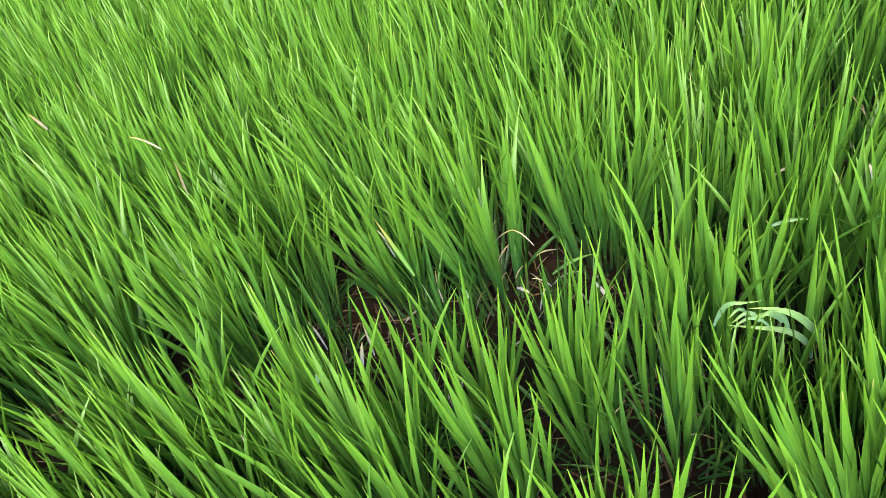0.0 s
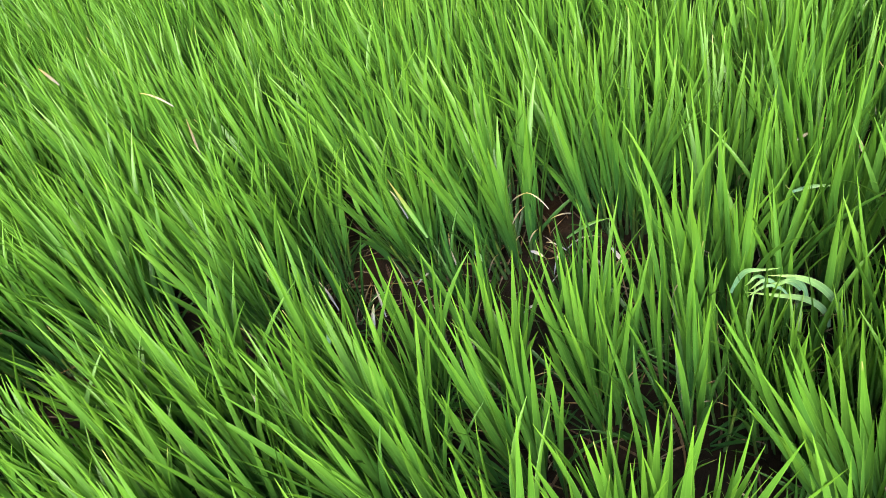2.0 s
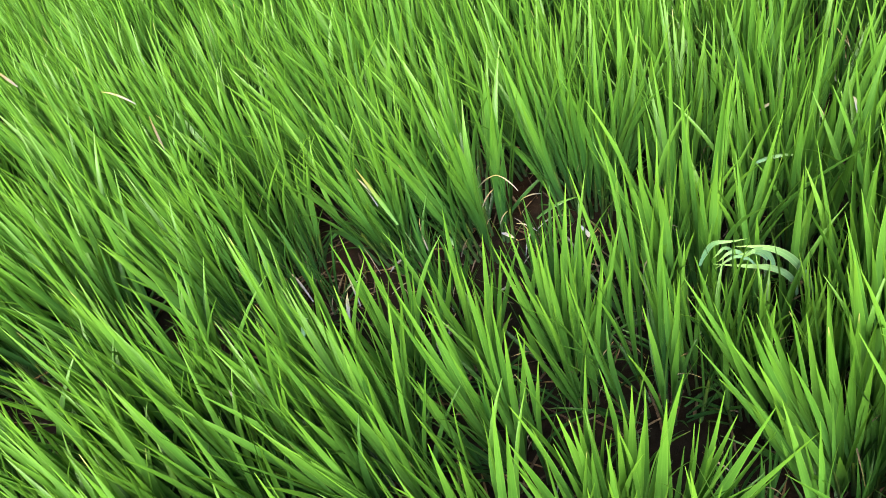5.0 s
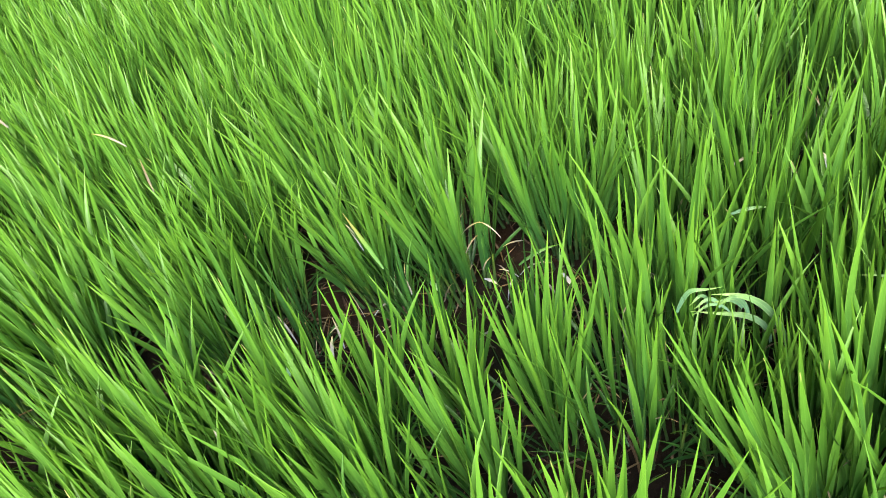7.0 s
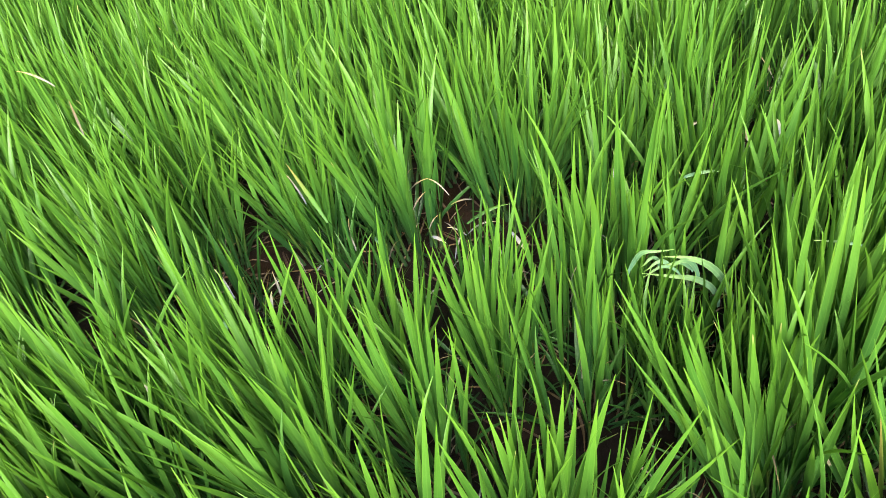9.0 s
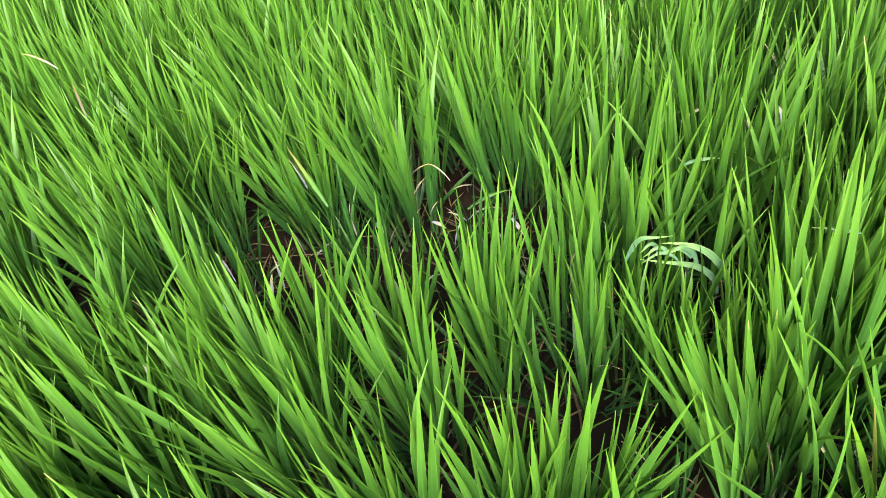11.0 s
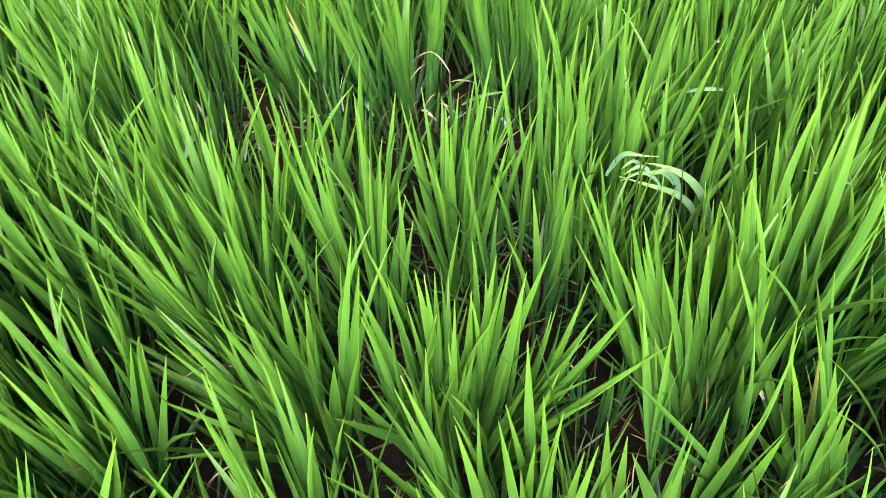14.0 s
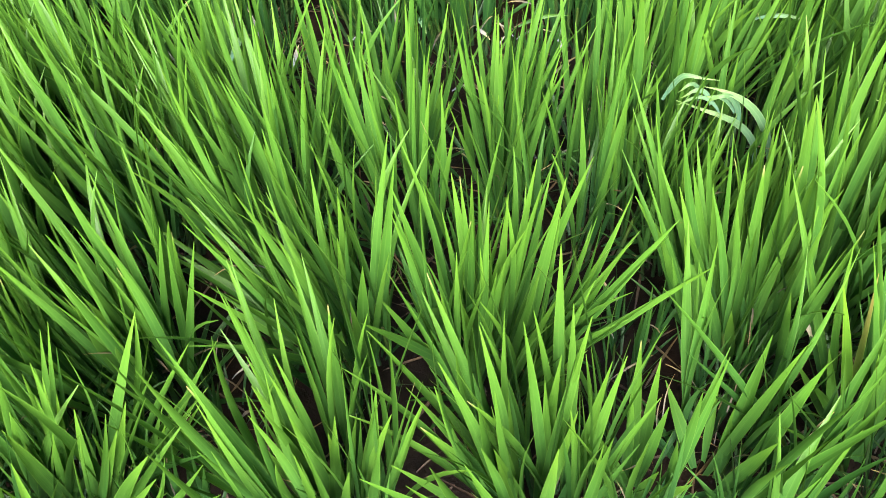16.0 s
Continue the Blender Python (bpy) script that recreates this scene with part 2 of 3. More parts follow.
def plant_plan(r, x, y, tillers, size, lean, leaves=(5, 5, 6)):
    """Yields (kind, index, local matrix) for the stems and leaves of one plant."""
    lx, ly = lean
    tilt = Euler((radians(-ly), radians(lx), 0)).to_matrix().to_4x4()
    for i in range(tillers):
        a = i * 2.39996 + r.uniform(-0.5, 0.5)
        d = 0.055 * math.sqrt((i + 0.5) / tillers) * size
        out = radians(1 + 12 * d / 0.055 + r.uniform(-3, 3))
        root = Matrix.Translation((d * math.cos(a), d * math.sin(a), -0.006))
        tiller = root @ tilt @ Matrix.Rotation(a, 4, "Z") @ Matrix.Rotation(out, 4, "Y")
        yield "stem", r.randrange(3), tiller @ Matrix.Scale(size, 4)
        n = r.choice(leaves)
        spin = r.uniform(0, 2 * math.pi)
        for k in range(n):
            newest = k == n - 1
            high = (0.03 + 0.085 * k / (n - 1) + r.uniform(-0.008, 0.008)) * size
            az = spin + math.pi * k + r.uniform(-0.5, 0.5)
            tip = radians(r.uniform(0, 5) if newest else r.uniform(2, 12))
            index = r.randrange(N_UPRIGHT) if newest or r.random() < 0.82 else N_UPRIGHT + r.randrange(N_ARCHED)
            long = size * r.uniform(0.86, 1.12) * (0.84 + 0.16 * k / (n - 1))
            wide = size * r.uniform(0.8, 1.15)
            m = tiller @ Matrix.Translation((0, 0, high)) @ Matrix.Rotation(az, 4, "Z") @ Matrix.Rotation(-tip, 4, "X")
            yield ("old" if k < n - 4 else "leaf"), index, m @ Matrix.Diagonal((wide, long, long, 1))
    # short low leaves in that shade-darkened green, filling the base
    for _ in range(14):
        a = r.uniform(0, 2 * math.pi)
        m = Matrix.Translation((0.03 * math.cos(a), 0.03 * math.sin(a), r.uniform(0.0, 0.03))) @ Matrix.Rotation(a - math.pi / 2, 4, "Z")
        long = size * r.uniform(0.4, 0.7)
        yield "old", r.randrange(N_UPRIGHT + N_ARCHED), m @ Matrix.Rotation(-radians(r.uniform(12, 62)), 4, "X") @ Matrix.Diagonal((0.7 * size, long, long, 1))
    for _ in range(r.randint(3, 6)):
        a = r.uniform(0, 2 * math.pi)
        m = Matrix.Translation((0.02 * math.cos(a), 0.02 * math.sin(a), r.uniform(0.015, 0.15)))
        yield "dry", r.randrange(len(WITHERED)), m @ Matrix.Rotation(a - math.pi / 2, 4, "Z") @ Matrix.Rotation(-radians(r.uniform(10, 50)), 4, "X") @ Matrix.Scale(r.uniform(0.22, 0.5), 4)


def joined(name, items, material):
    """One mesh out of many (shape, matrix) pairs."""
    v_all, f_all, u_all, at = [], [], [], 0
    for (v, f, u), m in items:
        a = np.array(m)
        v_all.append(np.array(v) @ a[:3, :3].T + a[:3, 3])
        f_all.append(np.array(f) + at)
        u_all.append(np.array(u))
        at += len(v)
    return to_mesh(name, (np.concatenate(v_all).tolist(), np.concatenate(f_all).tolist(), np.concatenate(u_all)), material)


def drawn_leaf(root, tip, width, facing, arch=0.06, kink=None, steps=10, fold=0.15):
    """One leaf from its root to its tip, arched a little upwards, or bent over at a kink. facing: the compass angle its face turns to."""
    root, tip = Vector(root), Vector(tip)
    length = (tip - root).length
    mid = (root + tip) / 2 + Vector((0, 0, arch * length))
    face = Vector((math.sin(facing), -math.cos(facing), 0.35))
    verts, uvs, faces = [], [], []
    for i in range(steps + 1):
        q = i / steps
        if kink is None:
            at = (1 - q) ** 2 * root + 2 * q * (1 - q) * mid + q * q * tip
            along = (1 - q) * (mid - root) + q * (tip - mid)
        else:
            bend = 2 * Vector(kink) - (root + tip) / 2
            at = (1 - q) ** 2 * root + 2 * q * (1 - q) * bend + q * q * tip
            at += Vector((0.002 * math.sin(q * 7.0), 0.005 * math.sin(q * 5.0 + 1.0), -0.002 * math.sin(q * 9.0)))
            along = (1 - q) * (bend - root) + q * (tip - bend)
        along.normalize()
        across = along.cross(face).normalized()
        up = across.cross(along)
        w = max(0.0003, 0.5 * width * min(1.0, 0.5 + 1.8 * q) * (1.0 - max(0.0, (q - 0.46) / 0.54) ** 1.4))
        verts += [tuple(at - across * w + up * fold * 2 * w), tuple(at), tuple(at + across * w + up * fold * 2 * w)]
        uvs += [(0.0, q), (0.5, q), (1.0, q)]
        if i:
            k = 3 * i
            faces += [(k - 3, k - 2, k + 1, k), (k - 2, k - 1, k + 2, k + 1)]
    return verts, faces, uvs


all_plants = []
PLANT_LABEL = "young bright green rice plant rooted in wet mud"


def rice_plant(x, y, tillers, size, seed, lean, single=True, shaded=False):
    """One planted clump. single: every leaf and stem is a part of its own, else they are joined kind by kind."""
    r = random.Random(seed)
    ob = new("rice_plant")
    ob.empty_display_size = 0.05
    ob.location = (x, y, mud_height(x, y))
    label = "young bright green rice plant leaning over to one side" if abs(lean[0]) > 8 else PLANT_LABEL
    tagged(ob, label, "rice plant", "rice plants in the paddy")
    all_plants.append(ob)
    plan = list(plant_plan(r, x, y, tillers, size, lean))
    if shaded:
        tagged(ob, "stunted rice plant, its thin leaves darkened to stand for shade")
        # all its leaves take the green that has shade put into it
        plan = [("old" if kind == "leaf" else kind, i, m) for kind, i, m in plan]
    tiller = up = None
    if single:
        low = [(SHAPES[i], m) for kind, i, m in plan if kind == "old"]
        if not shaded and low:
            p = tagged(new("undergrowth", joined("undergrowth", low, M_OLD_SHADED_FIELD)), "old lower leaves, darkened to stand for shade in the clump", kind="stuff")
            p.parent = ob
        for kind, index, m in plan:
            if kind == "old" and not shaded:
                continue
            me = {"stem": STEM_MESH, "leaf": LEAF_MESH, "old": OLD_SHADED_MESH, "dry": DRY_MESH}[kind][index]
            p = new(me.name.split(".")[0], me)
            if kind == "dry":
                tagged(p, "withered straw-coloured leaf")
            if kind == "stem":
                tiller, up = p, m.inverted()
            if kind == "leaf" and tiller:
                p.parent, p.matrix_basis = tiller, up @ m
            else:
                p.parent, p.matrix_basis = ob, m
    else:
        for kind, name, bank, material in (("leaf", "foliage", SHAPES, M_FIELD), ("old", "undergrowth", SHAPES, M_OLD_SHADED_FIELD), ("stem", "stem_tuft", STEMS, M_STEM), ("dry", "dry_tuft", WITHERED, M_STRAW)):
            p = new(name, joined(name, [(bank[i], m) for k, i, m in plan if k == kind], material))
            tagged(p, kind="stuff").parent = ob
    return ob


# ---- the stand of rice ----
# further clumps: x, y, tillers, size, lean to +x, lean to +y
WEST = [
    (-0.250, 0.690, 20, 1.00, -7, 0),
    (-0.420, 0.660, 20, 1.00, -7, 2),
    (-0.490, 0.480, 21, 1.05, -13, 2),
    (-0.385, 0.825, 19, 0.95, -4, 0),
    (-0.540, 0.780, 20, 1.00, -4, 0),
    (-0.275, 0.790, 8, 0.90, -5, 0),
    (-0.560, 0.580, 20, 1.00, -8, 0),
    (-0.430, 0.390, 22, 1.00, -13, 0),
    (-0.460, 0.290, 20, 1.00, -12, 0),
    (-0.390, 0.335, 16, 1.00, -13, 1),
]
EAST = [
    (0.560, 0.860, 19, 1.00, 5, 0),
    (0.500, 0.985, 19, 1.00, 4, 0),
    (0.200, 1.000, 21, 1.02, 3, 0),
    (0.350, 1.080, 20, 1.00, 4, 0),
    (0.430, 0.830, 20, 1.00, 5, 0),
    (0.560, 0.660, 20, 1.00, 6, 0),
    (0.235, 0.765, 16, 0.70, 2, 0),
    (0.345, 0.800, 16, 0.72, 4, 0),
    (0.415, 0.715, 21, 1.08, 4, 1),
    (0.175, 0.850, 10, 0.68, 0, 0),
    (0.115, 0.780, 6, 0.88, 1, 0),
    (0.370, 0.410, 7, 0.85, 6, -2),
    (0.540, 0.500, 18, 1.00, 8, 0),
]
# bare places between the clumps: x, y, how wide
BARE = [(0.09, 0.98, 0.07), (-0.68, 0.96, 0.05)]


def spots(x0, x1, y0, y1, step, r):
    """Planting spots in uneven rows."""
    for j in range(int((y1 - y0) / step)):
        for i in range(int((x1 - x0) / step)):
            yield (x0 + (i + 0.5 * (j % 2)) * step + r.uniform(-0.2, 0.2) * step, y0 + j * step + r.uniform(-0.2, 0.2) * step)


STEP = 0.185
# a strip with no plants runs through the stand behind the front rows
TRACK = [(-1.1, 0.80, 0.03), (-0.5, 0.99, 0.08), (-0.2, 1.06, 0.12), (0.1, 1.07, 0.09), (0.35, 1.28, 0.05), (0.62, 1.48, 0.05), (1.1, 1.75, 0.04)]


def in_track(x, y):
    for (xa, ya, wa), (xb, yb, wb) in zip(TRACK, TRACK[1:]):
        q = min(1.0, max(0.0, ((x - xa) * (xb - xa) + (y - ya) * (yb - ya)) / ((xb - xa) ** 2 + (yb - ya) ** 2)))
        if math.hypot(x - xa - q * (xb - xa), y - ya - q * (yb - ya)) < wa + q * (wb - wa):
            return True
    return False


def edge(x):
    """Where the planted paddy ends, towards the bank."""
    return 0.13 + max(0.0, 0.07 + 0.5 * x)


placed = []
front_plants = []
r_front = random.Random(17)


def front_clump(x, y, tillers, tips, odd=()):
    """A clump of the open front rows: where it stands, and where the tips of its outer leaves reach from there. odd: leaves of another material."""
    mean = sum((Vector(t) for t in tips), Vector()) / len(tips)
    lean = (math.degrees(math.atan2(mean.x, mean.z)), math.degrees(math.atan2(mean.y, mean.z)))
    ob = rice_plant(x, y, tillers, 0.92 if y < 0.7 else 0.84, 50 + len(front_plants), lean)
    tagged(ob, "full young rice plant with broad spreading leaves beside bare mud" if y < 0.7 else "slender young rice plant at the edge of a bare strip")
    front_plants.append(ob)
    placed.append((x, y))
    broad = (0.0105, 0.0150) if y < 0.7 else (0.0075, 0.0110)
    for k, t in enumerate(tips):
        t = Vector(t)
        out = Vector((t.x, t.y, 0))
        root = out.normalized() * min(0.04, 0.3 * out.length) + Vector((r_front.uniform(-0.012, 0.012), r_front.uniform(-0.012, 0.012), r_front.uniform(0.01, 0.05)))
        material, label = odd[k] if k < len(odd) else (M_LEAF, "")
        shape = drawn_leaf(root, t, r_front.uniform(*broad), r_front.uniform(-0.9, 0.9), r_front.uniform(0.02, 0.09))
        tagged(new("leaf_blade", to_mesh("leaf_blade", shape, material)), label).parent = ob


front_clump(0.040, 0.556, 19, [
    (-0.12, -0.05, 0.16), (-0.11, -0.02, 0.17), (-0.05, -0.06, 0.16), (-0.09, 0.00, 0.31), (-0.04, 0.03, 0.31),
    (-0.02, 0.03, 0.31), (0.01, -0.03, 0.29), (0.02, 0.00, 0.32), (0.04, 0.03, 0.34), (0.05, 0.00, 0.34),
    (0.07, 0.00, 0.35), (0.09, 0.02, 0.36), (0.13, 0.00, 0.28), (0.06, -0.05, 0.29), (0.08, -0.06, 0.27),
    (0.21, 0.00, 0.27), (0.17, 0.00, 0.32), (0.02, -0.05, 0.27), (0.04, 0.00, 0.29), (-0.02, -0.03, 0.20),
])
front_clump(0.130, 0.405, 17, [
    (-0.13, -0.06, 0.18), (-0.11, -0.03, 0.20), (-0.13, 0.00, 0.21), (-0.12, 0.03, 0.17), (-0.04, -0.06, 0.24),
    (-0.04, -0.04, 0.24), (-0.04, 0.00, 0.23), (-0.03, 0.00, 0.33), (0.02, 0.00, 0.35), (0.04, 0.00, 0.30),
    (0.09, -0.06, 0.20), (0.02, -0.03, 0.27), (0.05, 0.00, 0.31), (-0.07, 0.02, 0.18), (0.01, -0.06, 0.26),
    (0.06, -0.08, 0.24), (0.00, 0.02, 0.27), (-0.01, 0.00, 0.26),
])
front_clump(-0.062, 0.345, 18, [
    (-0.13, 0.02, 0.14), (-0.09, 0.02, 0.15), (-0.07, 0.02, 0.21), (0.02, 0.00, 0.24), (0.04, 0.00, 0.25),
    (0.06, 0.00, 0.29), (0.05, -0.05, 0.25), (-0.03, 0.02, 0.23), (0.07, 0.00, 0.26), (0.09, 0.02, 0.25),
    (-0.14, -0.03, 0.17), (-0.04, -0.02, 0.20), (0.01, -0.05, 0.25), (0.01, 0.00, 0.21), (0.07, -0.03, 0.27),
    (-0.03, -0.06, 0.22), (-0.21, 0.05, 0.12),
])
front_clump(-0.109, 0.547, 16, [
    (-0.26, 0.04, 0.17), (-0.15, -0.02, 0.14), (-0.11, -0.02, 0.17), (-0.20, 0.00, 0.17), (-0.07, -0.04, 0.17),
    (-0.05, -0.03, 0.19), (0.00, 0.02, 0.28), (-0.03, 0.03, 0.29), (0.05, 0.04, 0.34), (0.06, 0.02, 0.32),
    (0.04, -0.04, 0.24), (-0.02, -0.04, 0.21), (0.06, -0.02, 0.24), (-0.10, 0.00, 0.22), (0.00, 0.00, 0.23),
    (-0.02, 0.03, 0.25), (-0.07, 0.02, 0.22), (-0.17, 0.02, 0.18), (0.03, -0.06, 0.21),
])
front_clump(-0.308, 0.455, 18, [
    (-0.05, 0.00, 0.19), (-0.05, 0.02, 0.21), (-0.10, 0.00, 0.16), (-0.13, 0.00, 0.19), (-0.15, -0.02, 0.15),
    (0.05, 0.03, 0.28), (0.09, 0.02, 0.28), (-0.02, 0.03, 0.24), (0.03, -0.02, 0.23), (-0.08, 0.02, 0.20),
    (-0.14, 0.04, 0.20), (-0.00, -0.04, 0.22), (-0.10, -0.04, 0.13), (-0.09, -0.02, 0.14), (0.06, 0.02, 0.27),
    (0.03, -0.06, 0.22),
])
front_clump(0.312, 0.648, 11, [
    (-0.14, 0.00, 0.25), (-0.12, 0.03, 0.27), (-0.06, 0.03, 0.32), (-0.08, 0.05, 0.30), (-0.03, 0.00, 0.31),
    (-0.01, -0.02, 0.29), (-0.02, 0.04, 0.33), (0.04, 0.00, 0.28), (-0.07, -0.04, 0.21), (-0.10, 0.00, 0.27),
    (-0.04, 0.04, 0.29), (0.01, 0.03, 0.29), (-0.05, -0.03, 0.29), (0.01, -0.02, 0.27), (-0.07, 0.00, 0.28),
    (-0.09, 0.02, 0.28), (-0.03, -0.05, 0.28), (0.03, -0.02, 0.25), (-0.03, -0.06, 0.17),
])
front_clump(0.286, 0.486, 3, [
    (0.04, 0.00, 0.26), (0.05, -0.03, 0.28), (0.03, -0.06, 0.20), (-0.06, 0.02, 0.15), (-0.01, 0.03, 0.15),
    (0.01, 0.02, 0.14), (0.02, 0.03, 0.23),
])
front_clump(0.224, 0.452, 3, [
    (-0.00, -0.02, 0.22), (-0.03, 0.00, 0.20), (-0.03, 0.03, 0.24), (-0.01, 0.03, 0.22), (0.03, -0.06, 0.17),
    (-0.06, -0.03, 0.18), (-0.00, -0.06, 0.18),
])
front_clump(0.442, 0.541, 5, [
    (-0.09, 0.00, 0.28), (-0.06, 0.02, 0.28), (-0.04, 0.02, 0.25), (-0.07, -0.04, 0.14), (-0.06, -0.04, 0.12),
    (-0.08, 0.00, 0.14), (-0.09, 0.03, 0.13), (-0.04, 0.00, 0.20), (-0.01, 0.00, 0.19), (-0.04, 0.00, 0.23),
    (-0.07, 0.02, 0.17), (-0.03, -0.04, 0.17), (-0.08, -0.05, 0.07),
], odd=((M_SPOTTED, "leaf eaten into dark spots"), (M_BROWNED, "leaf with a browned, withering tip")))
front_clump(-0.327, 0.283, 17, [
    (0.03, 0.00, 0.28), (0.04, 0.02, 0.26), (0.10, 0.00, 0.29), (0.13, 0.02, 0.28), (0.13, -0.03, 0.31),
    (0.13, 0.00, 0.27), (0.17, -0.02, 0.28), (0.04, -0.02, 0.27), (0.19, -0.04, 0.29), (0.05, 0.03, 0.25),
    (0.14, -0.05, 0.32), (0.02, 0.00, 0.22),
])
front_clump(-0.091, 0.727, 6, [
    (-0.08, 0.02, 0.37), (-0.10, 0.03, 0.36), (-0.06, 0.02, 0.33), (-0.04, 0.00, 0.34), (-0.00, 0.04, 0.36),
    (0.01, 0.02, 0.34), (0.03, 0.00, 0.33), (0.04, -0.02, 0.31), (-0.03, -0.02, 0.28), (-0.02, -0.05, 0.27),
    (-0.05, 0.04, 0.36), (-0.00, -0.02, 0.29), (0.06, -0.02, 0.29), (-0.07, 0.00, 0.30), (-0.09, -0.03, 0.26),
])
front_clump(0.010, 0.834, 4, [
    (-0.08, 0.05, 0.30), (-0.07, 0.05, 0.29), (-0.03, -0.02, 0.26), (-0.02, 0.03, 0.31), (-0.01, 0.00, 0.30),
    (0.01, 0.00, 0.27), (0.02, 0.03, 0.32), (0.04, 0.02, 0.33), (0.05, 0.00, 0.32), (0.06, -0.02, 0.30),
    (-0.02, -0.03, 0.22), (0.02, -0.05, 0.23), (-0.05, 0.02, 0.26), (-0.07, -0.02, 0.21), (0.02, 0.00, 0.25),
])
front_clump(-0.242, 0.892, 4, [
    (-0.01, 0.02, 0.30), (0.03, 0.04, 0.30), (0.05, 0.02, 0.30), (0.02, -0.03, 0.28), (-0.02, -0.00, 0.28),
    (-0.06, -0.02, 0.23), (0.05, -0.04, 0.21), (-0.08, -0.03, 0.22), (0.03, -0.02, 0.23), (0.07, -0.02, 0.20),
    (-0.05, -0.05, 0.20),
])
front_clump(-0.136, 0.889, 4, [
    (-0.03, 0.00, 0.26), (-0.00, 0.02, 0.28), (0.01, 0.00, 0.26), (0.05, 0.04, 0.27), (0.06, -0.02, 0.25),
    (0.02, -0.03, 0.25), (-0.04, -0.03, 0.22), (0.07, 0.04, 0.24), (-0.01, -0.04, 0.22), (0.02, -0.05, 0.20),
    (-0.01, -0.07, 0.18), (0.07, -0.02, 0.17),
])
front_clump(-0.023, 0.885, 4, [
    (-0.03, 0.05, 0.28), (-0.00, 0.03, 0.28), (0.02, 0.04, 0.28), (0.04, 0.05, 0.30), (0.06, 0.06, 0.32),
    (0.06, 0.03, 0.30), (0.01, -0.02, 0.25), (0.04, -0.02, 0.27), (0.06, -0.02, 0.26), (-0.03, -0.04, 0.19),
    (0.02, -0.05, 0.21), (0.08, 0.00, 0.17),
])
front_clump(0.103, 0.936, 4, [
    (-0.06, 0.02, 0.34), (-0.01, 0.04, 0.33), (0.01, 0.02, 0.32), (0.04, 0.06, 0.36), (0.06, 0.05, 0.34),
    (0.08, 0.02, 0.32), (0.04, -0.03, 0.29), (-0.03, 0.00, 0.26), (0.06, -0.03, 0.27), (0.01, -0.03, 0.27),
    (-0.01, -0.05, 0.24), (0.09, -0.02, 0.23),
])
for i, (x, y, tillers, size, lx, ly) in enumerate(EAST + WEST):
    rice_plant(x, y, tillers, size, 80 + i, (lx, ly))
    placed.append((x, y))
# low, stunted plants between the clumps, their colour darkened to stand for shade there
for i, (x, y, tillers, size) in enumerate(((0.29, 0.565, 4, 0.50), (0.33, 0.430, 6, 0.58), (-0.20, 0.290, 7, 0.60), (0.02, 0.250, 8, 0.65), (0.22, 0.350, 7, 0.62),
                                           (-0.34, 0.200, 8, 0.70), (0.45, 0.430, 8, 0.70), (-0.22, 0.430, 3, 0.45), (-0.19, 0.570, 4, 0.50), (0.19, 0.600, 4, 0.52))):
    rice_plant(x, y, tillers, size, 140 + i, (0, 0), shaded=True)
r_spot = random.Random(3)
set_by_hand = list(placed)
far_spots, r_thin = [], random.Random(51)
for x, y in list(spots(-4.2, 2.8, 0.13, 5.2, STEP, r_spot)):
    if y < edge(x):
        continue
    if -0.62 < x < 0.62 and y < 0.95 or any(math.hypot(x - a, y - b) < 0.12 for a, b in set_by_hand) or any(math.hypot(x - a, y - b) < 0.8 * d for a, b, d in BARE):
        continue
    if in_track(x, y):
        # stunted plants in the strip, coloured dark to stand for its shade
        if -0.8 < x < 0.8 and r_thin.random() < 0.9:
            rice_plant(x + r_thin.uniform(-0.04, 0.04), y + r_thin.uniform(-0.03, 0.06), r_thin.choice((6, 7, 8)), r_thin.uniform(0.56, 0.74), 900 + len(all_plants), lean_at(x, y), shaded=True)
        continue
    near = -0.7 < x < 0.65 and 0.25 < y < 1.3
    mid = -1.6 < x < 1.0 and 0.2 < y < 2.5
    tillers, size = r_spot.choice((22, 23, 24, 25)), r_spot.uniform(0.88, 1.10)
    if near or mid:
        rice_plant(x, y, tillers, size, 200 + len(placed), lean_at(x, y), near)
        placed.append((x, y))
    else:
        far_spots.append((x, y, size))

r_far = random.Random(21)
young, old = [], []
for x, y, size in far_spots:
    spot = Matrix.Translation((x, y, mud_height(x, y)))
    for kind, i, m in plant_plan(r_far, x, y, 22 if -2.9 < x < 1.9 and y < 4.0 else 11, size, lean_at(x, y), (4, 4, 5)):
        if kind in ("leaf", "old"):
            (young if kind == "leaf" else old).append((COARSE[i], spot @ m))
# the paddy goes on round about, in coarser tufts
r_rim = random.Random(61)
for x, y in spots(-11.0, 9.0, 0.2, 13.0, 0.22, r_rim):
    if -4.2 < x < 2.75 and y < 5.1 or y < edge(x):
        continue
    spot = Matrix.Translation((x, y, 0))
    for _ in range(10):
        turn = Matrix.Rotation(r_rim.uniform(0, 2 * math.pi), 4, "Z") @ Matrix.Rotation(-radians(r_rim.uniform(0, 24)), 4, "X")
        off = Matrix.Translation((r_rim.uniform(-0.12, 0.12), r_rim.uniform(-0.12, 0.12), 0))
        young.append((RIM[r_rim.randrange(len(RIM))], spot @ off @ turn @ Matrix.Diagonal((2.4, 1.3, 1.3, 1))))
tagged(new("rice_stand", joined("rice_stand", young, M_FIELD)), "dense stand of young bright green rice plants filling the paddy", "rice plants", kind="stuff")
tagged(new("rice_undergrowth", joined("rice_undergrowth", old, M_OLD_SHADED_FIELD)), "old lower leaves under the rice stand, darkened to stand for shade", "rice plants", kind="stuff")


